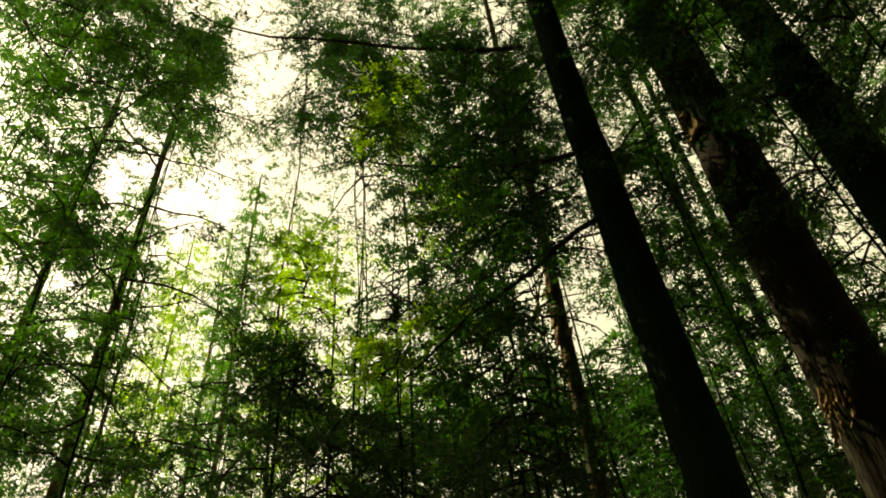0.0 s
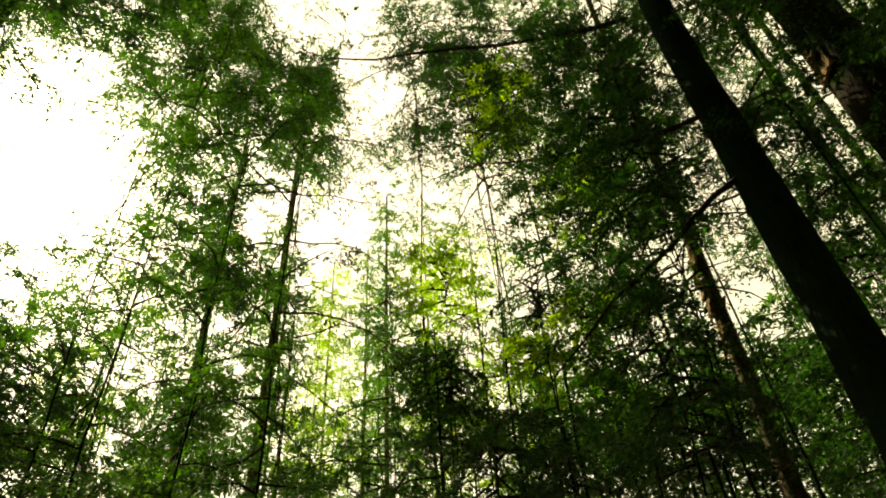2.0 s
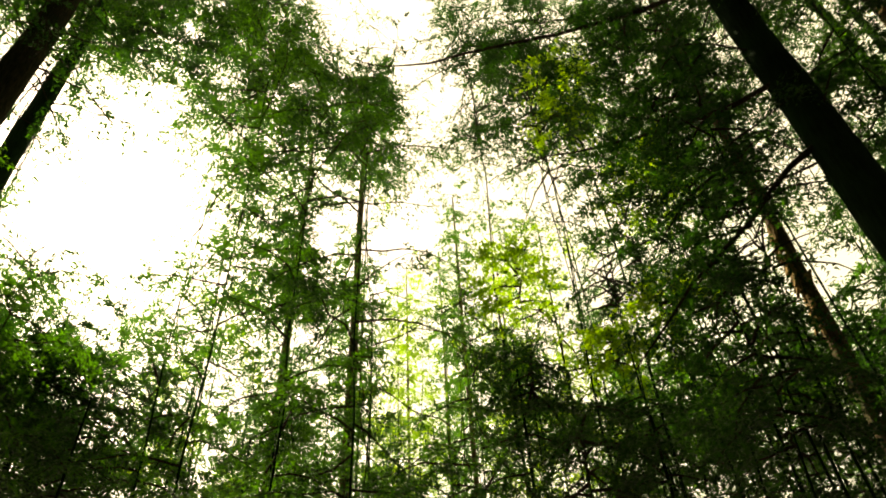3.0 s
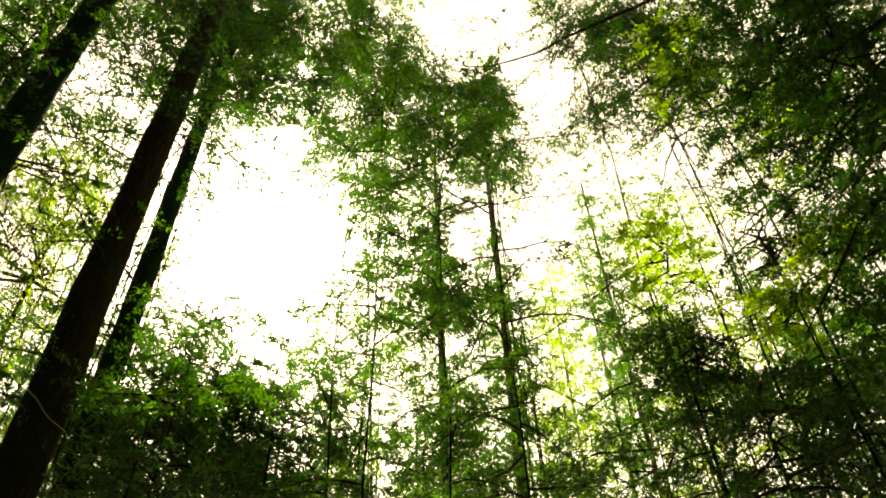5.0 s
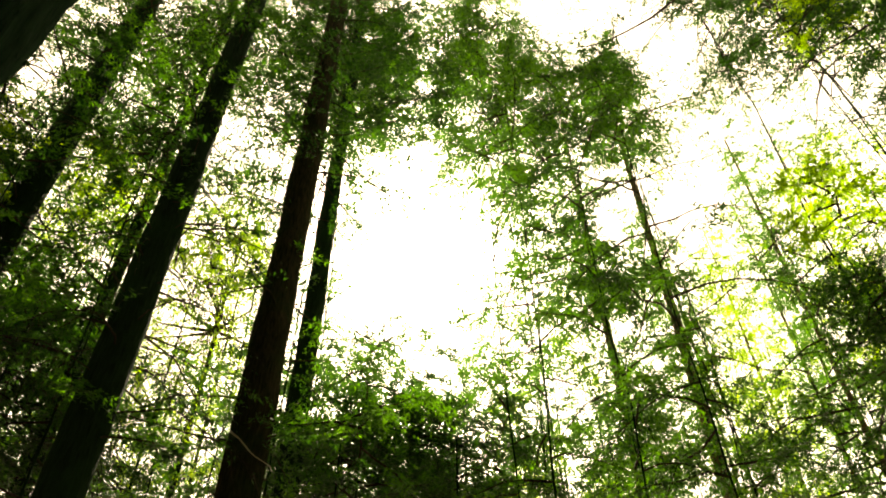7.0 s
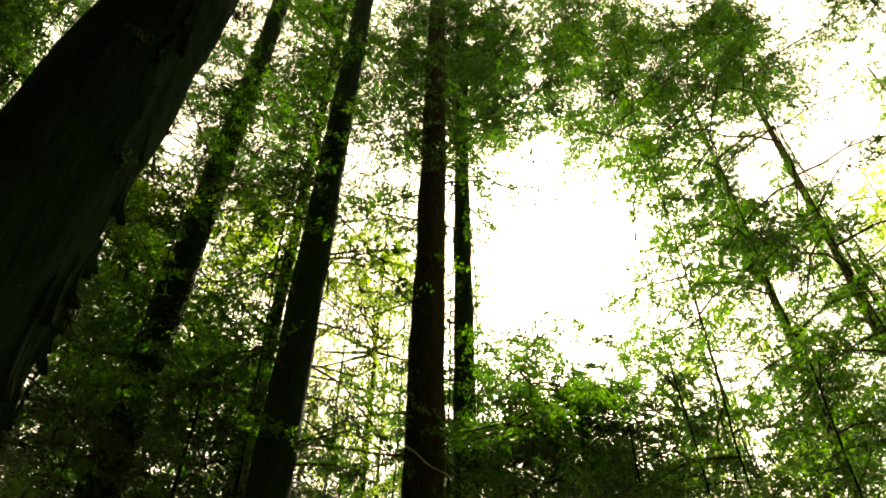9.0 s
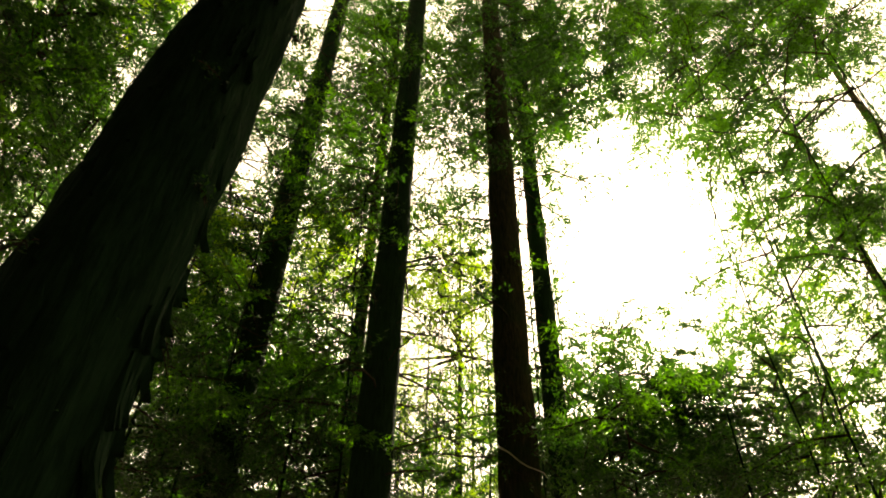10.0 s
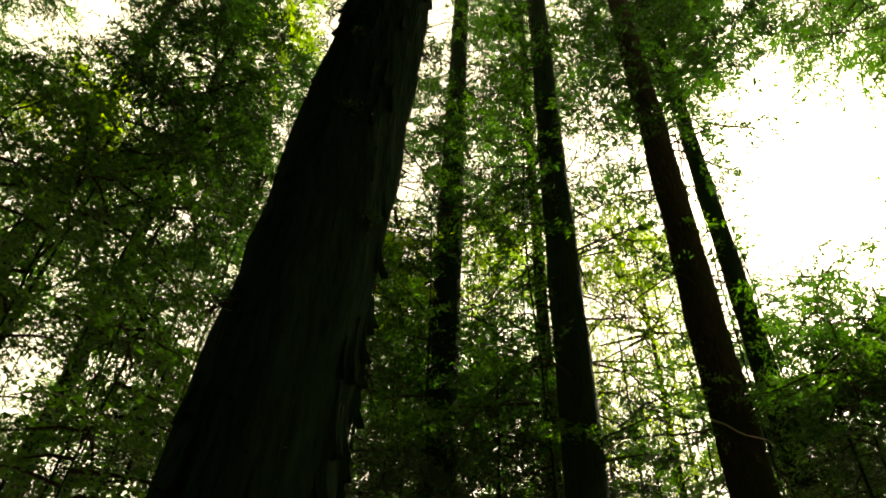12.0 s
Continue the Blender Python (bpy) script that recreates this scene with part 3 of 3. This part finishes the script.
trunk_tree(83.5, 12.0, 1.5, 24, 28, 30, 2.2, label=SLIM, leaves=GREEN)


GROUPS = {"conifer_tree": "tall conifers round the glade", "forest_tree": "slim trees of the closed canopy", "young_conifer": "young conifers under the tall trees", "broadleaf_tree": "sunlit broad-leaved trees"}


def crown_tree(az, far, dia, low_el, high_el, reach, n, leaves, label, name, shape="egg", leafy=11.0, out_of_view=False, **more):
    """A tree of which the crown is what shows, between two elevations."""
    t = Tree(name, label, az, far, dia, up_at(far, high_el), sides=8, rings=16, group=GROUPS[name])
    t.out_of_view, t.basks = out_of_view, leaves is LIME_SUNLIT and far < 10
    t.simple = t.simple or out_of_view
    t.whorls(up_at(far, low_el), up_at(far, high_el) * 0.99, n, reach, leafy=leafy, shape=shape, **more)
    t.finish(leaves)
    return t


# on both sides of the great trunk
for az, far, high in ((60.5, 9.5, 60), (61.0, 13, 58), (57.0, 12, 56), (75.0, 10, 60), (73.5, 13, 58)):
    crown_tree(az, far, 0.07, 20, high, 2.0, 46, NEEDLE, SLIM, "forest_tree", leafy=20.0, leaf=0.08, count=22)

# the dense crowns that shade the old trunks
crown_tree(-25, 9.9, 0.06, 53, 66, 2.2, 44, NEEDLE, SLIM, "forest_tree", leafy=22.0, leaf=0.065, count=30)
crown_tree(-37, 9.6, 0.06, 52, 68, 2.2, 44, NEEDLE, SLIM, "forest_tree", leafy=22.0, leaf=0.065, count=30)

# added on the sun's path, to keep it off the trunk at -60
crown_tree(-50, 6.9, 0.038, 34, 60, 1.3, 36, NEEDLE, SLIM, "forest_tree", leafy=18.0, leaf=0.062, count=26)
crown_tree(-47, 7.6, 0.038, 42, 62, 1.4, 30, NEEDLE, SLIM, "forest_tree", leafy=18.0, leaf=0.062, count=26)

crown_tree(-45.5, 6.6, 0.038, 28, 44, 1.0, 34, NEEDLE, SLIM, "forest_tree", leafy=18.0, leaf=0.064, count=26)
for az, far, low, high in ((-66, 7.0, 48, 66), (-78, 6.0, 40, 68), (-88, 6.4, 34, 66), (-77, 9.0, 24, 48), (82, 6.6, 32, 58), (90, 6.4, 28, 56), (98, 6.8, 24, 50), (62, 9.0, 34, 50), (80, 5.8, 18, 40), (-70, 9.2, 20, 42), (-62, 9.5, 20, 40)):
    crown_tree(az, far, 0.038, low, high, 1.5, 30, GREEN if az > 0 else NEEDLE, SLIM, "forest_tree", leafy=18.0, leaf=0.068, count=23)

# two more crowns added to block the sun from the trunks further right
crown_tree(-40, 7.9, 0.038, 38, 53, 0.8, 28, NEEDLE, SLIM, "forest_tree", leafy=28.0, leaf=0.065, count=28, gate=False)

crown_tree(-62.8, 8.2, 0.038, 34, 51, 0.75, 26, NEEDLE, SLIM, "forest_tree", leafy=26.0, leaf=0.065, count=28, gate=False)

# the top of the tree by the clearing
crown_tree(-11.0, 17.5, 0.1, 50.5, 60.5, 2.6, 40, NEEDLE, SLIM, "conifer_tree", leafy=18.0, count=20, leaf=0.1)

# trees of the closed canopy, standing where the camera's view has no opening
pick = random.Random(11)


def closed_ring(count, near, far_off, reach, n, leafy, leaf, thick_set):
    for i in range(count):
        best = max((-101 + 214 * (i + k / 7) / count for k in range(7)), key=lambda a: min(fullness(a, e) for e in range(30, 58, 4)))
        top = 28
        while top < 68 and fullness(best, top) > 0.3:
            top += 2
        if abs(best - 67) < 8:
            continue
        far = pick.uniform(near, far_off)
        if abs(best + 51.8) < 6:
            far = max(far, 11.5)
        crown_tree(best, far, 0.038, 21, max(top, 34) + 2, reach, int(n * (max(top, 34) - 18) / 40), pick.choice((GREEN, GREEN, NEEDLE) if -28 < best < 8 else (NEEDLE, NEEDLE, GREEN)), SLIM, "forest_tree", leafy=leafy, leaf=leaf, slim=0.37, count=thick_set)


closed_ring(30, 8.5, 11, 2.3, 40, 15.0, 0.083, 23)
closed_ring(34, 12, 16, 2.6, 36, 12.5, 0.124, 18)

# the shaded lower storey
for low_az, high_az, count, most in ((-60, -27, 9, 35), (6, 24, 5, 36), (44, 61, 6, 40)):
    for i in range(count):
        az = low_az + (high_az - low_az) * (i + pick.random()) / count
        top = 27
        while top < most and fullness(az, top) > 0.6:
            top += 1.5
        crown_tree(az, pick.uniform(11.6, 15), 0.05, 19, top + 1, 2.1, int(10 + 1.5 * (top - 19)), NEEDLE, SLIM, "forest_tree", shape="even", leafy=8.0, leaf=0.115, slim=0.55, count=20)
# dark crowns under and over the gap left for the sun's glare
for az, far, low, high, reach in ((21, 12.5, 26, 36.5, 1.7), (17.5, 13, 26, 36, 1.7), (12.5, 12, 26, 36.5, 1.7), (8, 13, 26, 36, 1.7), (26, 12, 57, 65, 2.7), (24.2, 13.5, 58, 66, 2.9), (4, 12.5, 57, 65, 2.9), (2, 13, 54, 62, 2.3)):
    crown_tree(az, far, 0.05, low, high, reach, 30, NEEDLE, SLIM, "forest_tree", shape="even", leafy=17.0, leaf=0.09, slim=0.4, count=23)


for az, far, low, high, reach, leaves in ((-10.0, 16.8, 30, 50, 1.25, GREEN), (-4.2, 15.8, 28, 36, 0.9, GREEN), (-4.6, 15.6, 41.5, 50, 1.1, NEEDLE), (-11, 17, 51, 60, 1.3, NEEDLE)):
    crown_tree(az, far, 0.06, low, high, reach, 46, leaves, SLIM, "forest_tree", shape="even", leafy=13.0, leaf=0.095, count=26, size=0.5, thick=0.008, bare=0.05, gate=False)
for az, far, low, high in ((36.5, 12.5, 33, 52), (33.8, 13.5, 30, 46), (38.8, 13, 28, 40), (46.5, 12.5, 32, 56)):
    web = Tree("forest_tree", "thin half-bare tree with a web of fine twigs", az, far, 0.07, up_at(far, high), sides=8, rings=16, group=GROUPS["forest_tree"])
    web.twiggy = True
    web.whorls(up_at(far, low), up_at(far, high) * 0.99, 34, 1.6, rise=0.35, droop=0.8, leafy=11.0, shape="egg", thick=0.012, bare=0.1, size=0.6, count=9, leaf=0.075, droop_twigs=0.9, gate=False)
    web.finish(LIME_SUNLIT if az < 40 else GREEN)
for az, far, low, high in ((-14.5, 15, 43, 54), (-19.2, 16, 44, 56), (-24, 14, 46, 57), (-16.8, 18, 50, 60), (-8, 15, 58, 66)):
    lace = Tree("forest_tree", "thin tree with sparse drooping twigs against the sky", az, far, 0.03, up_at(far, high), sides=6, rings=16, group=GROUPS["forest_tree"])
    lace.twiggy = True
    lace.whorls(up_at(far, low), up_at(far, high) * 0.99, 20, 1.8, rise=0.3, droop=0.7, leafy=5.0, shape="even", thick=0.007, bare=0.15, size=0.6, count=13, leaf=0.075, droop_twigs=0.9, gate=False)
    lace.finish(GREEN)
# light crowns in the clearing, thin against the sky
for az, far, low, high, reach, leaves in ((-21.5, 18, 30, 53, 1.5, GREEN), (-24.5, 16, 34, 51, 1.4, GREEN), (-17.5, 19, 30, 47, 1.5, LIME_SUNLIT), (-14, 17, 30, 43, 1.3, LIME_SUNLIT), (-28.5, 15, 38, 50, 1.3, GREEN), (-6.5, 18, 30, 44, 1.2, GREEN), (-12.5, 20, 32, 52, 1.4, LIME_SUNLIT), (-1.2, 15, 38, 55, 1.3, NEEDLE), (2.5, 16, 36, 56, 1.2, NEEDLE)):
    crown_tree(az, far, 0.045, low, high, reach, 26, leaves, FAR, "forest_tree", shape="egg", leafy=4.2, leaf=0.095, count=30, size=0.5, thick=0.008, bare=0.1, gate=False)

# dark crowns between the trunks
for az, far, low, high, reach in ((-47, 7.2, 46, 60, 1.1), (-50, 7.6, 40, 49, 1.0), (-32, 8.4, 50, 58, 1.2), (84, 6.4, 46, 58, 1.3), (89, 7.0, 50, 62, 1.3), (-53, 8.2, 49, 62, 1.2), (-36, 8.6, 40.5, 45, 0.7), (42.5, 10.5, 24, 37, 1.4), (47, 11, 24, 40, 1.4), (38.5, 12, 23, 32, 1.3), (43.5, 10, 48, 54, 0.8), (50, 11, 52, 62, 1.5), (45, 12, 56, 64, 1.6)):
    crown_tree(az, far, 0.045, low, high, reach, 30, NEEDLE, SLIM, "forest_tree", shape="even", leafy=13.0, leaf=0.085, slim=0.4, count=24)
# dark drooping boughs before the clearing's edge
for az, far, low, high, reach in ((-26.6, 7.6, 36, 39.2, 0.5), (-31, 7.2, 27, 34, 1.0)):
    crown_tree(az, far, 0.035, low, high, reach, 16, NEEDLE, SLIM, "forest_tree", shape="even", leafy=12.0, leaf=0.07, slim=0.4, count=26, size=0.45, droop=0.8, gate=False)

# young conifers below; the two by the clearing have sunlight in their leaf colour
for az, far, el, reach in ((-25.5, 8, 40, 1.7), (-36, 7.5, 35, 1.8), (-45, 8, 34, 1.8), (-58, 9, 33, 1.8), (-12, 12, 36, 2.0), (-2, 12, 33, 2.0), (11, 9, 34, 1.7), (21, 8.5, 33.5, 1.7), (48, 9, 38, 1.8), (56, 9, 34, 1.6), (77, 8, 38, 1.9), (89, 9, 45, 2.2), (100, 8, 44, 2.2), (-70, 10, 30, 2.0)):
    crown_tree(az, far, 0.12, 10, el, reach, 36, GREEN if -24 < az < 0 else NEEDLE, YOUNG, "young_conifer", shape="cone", leafy=18.0, bare=0.1, leaf=0.065, count=38)

# broad-leaved trees at the sunlit spots, the sun's brightness in their leaf colour
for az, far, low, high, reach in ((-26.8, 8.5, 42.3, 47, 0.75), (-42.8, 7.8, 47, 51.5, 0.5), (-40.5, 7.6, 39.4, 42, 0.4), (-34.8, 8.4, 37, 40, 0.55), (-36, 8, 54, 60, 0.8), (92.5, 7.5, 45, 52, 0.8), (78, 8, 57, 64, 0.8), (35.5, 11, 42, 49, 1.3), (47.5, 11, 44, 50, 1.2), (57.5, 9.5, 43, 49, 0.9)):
    crown_tree(az, far, 0.04, low, high, reach * 0.85, 15, LIME_SUNLIT, BROAD, "broadleaf_tree", gate=False, leafy=11.0, leaf=0.075, slim=0.6, droop=0.25, count=34)

# the forest behind
pick = random.Random(42)
for i in range(56):
    az = -104 + 222 * (i + pick.random()) / 56
    far = pick.uniform(17, 30)
    high = pick.uniform(36, 50)
    # lighter leaves by the clearing, where sunlight is put into their colour
    crown_tree(az, far, pick.uniform(0.08, 0.17), 20, high, pick.uniform(1.8, 2.8), 22, pick.choice((GREEN, LIME_SUNLIT) if -32 < az < 8 else (GREEN, GREEN, NEEDLE)), FAR, "forest_tree", leafy=14.0, leaf=0.13, slim=0.5, size=0.9, count=15, thick=0.011)

# unseen forest behind the camera, added to keep sky light off the trunks
for i in range(20):
    az = 116 + 139 * (i + 0.3 + 0.4 * pick.random()) / 20
    crown_tree(az, pick.uniform(5, 11), 0.35, 8, 70, 3.2, 40, NEEDLE, OLD, "conifer_tree", leafy=11.0, leaf=0.7, slim=0.8, size=0.9, count=4, out_of_view=True, gate=False)

# tall unseen crowns overhead, added to block light from the sky above
for az, far in ((135, 3.0), (178, 2.4), (222, 3.2), (250, 2.6), (118, 2.6), (160, 5.5), (200, 5.0)):
    crown_tree(az, far, 0.4, 72, 83, 7.0, 60, NEEDLE, OLD, "conifer_tree", leafy=11.0, leaf=0.7, slim=0.8, size=0.9, count=4, out_of_view=True, gate=False, droop=0.3)
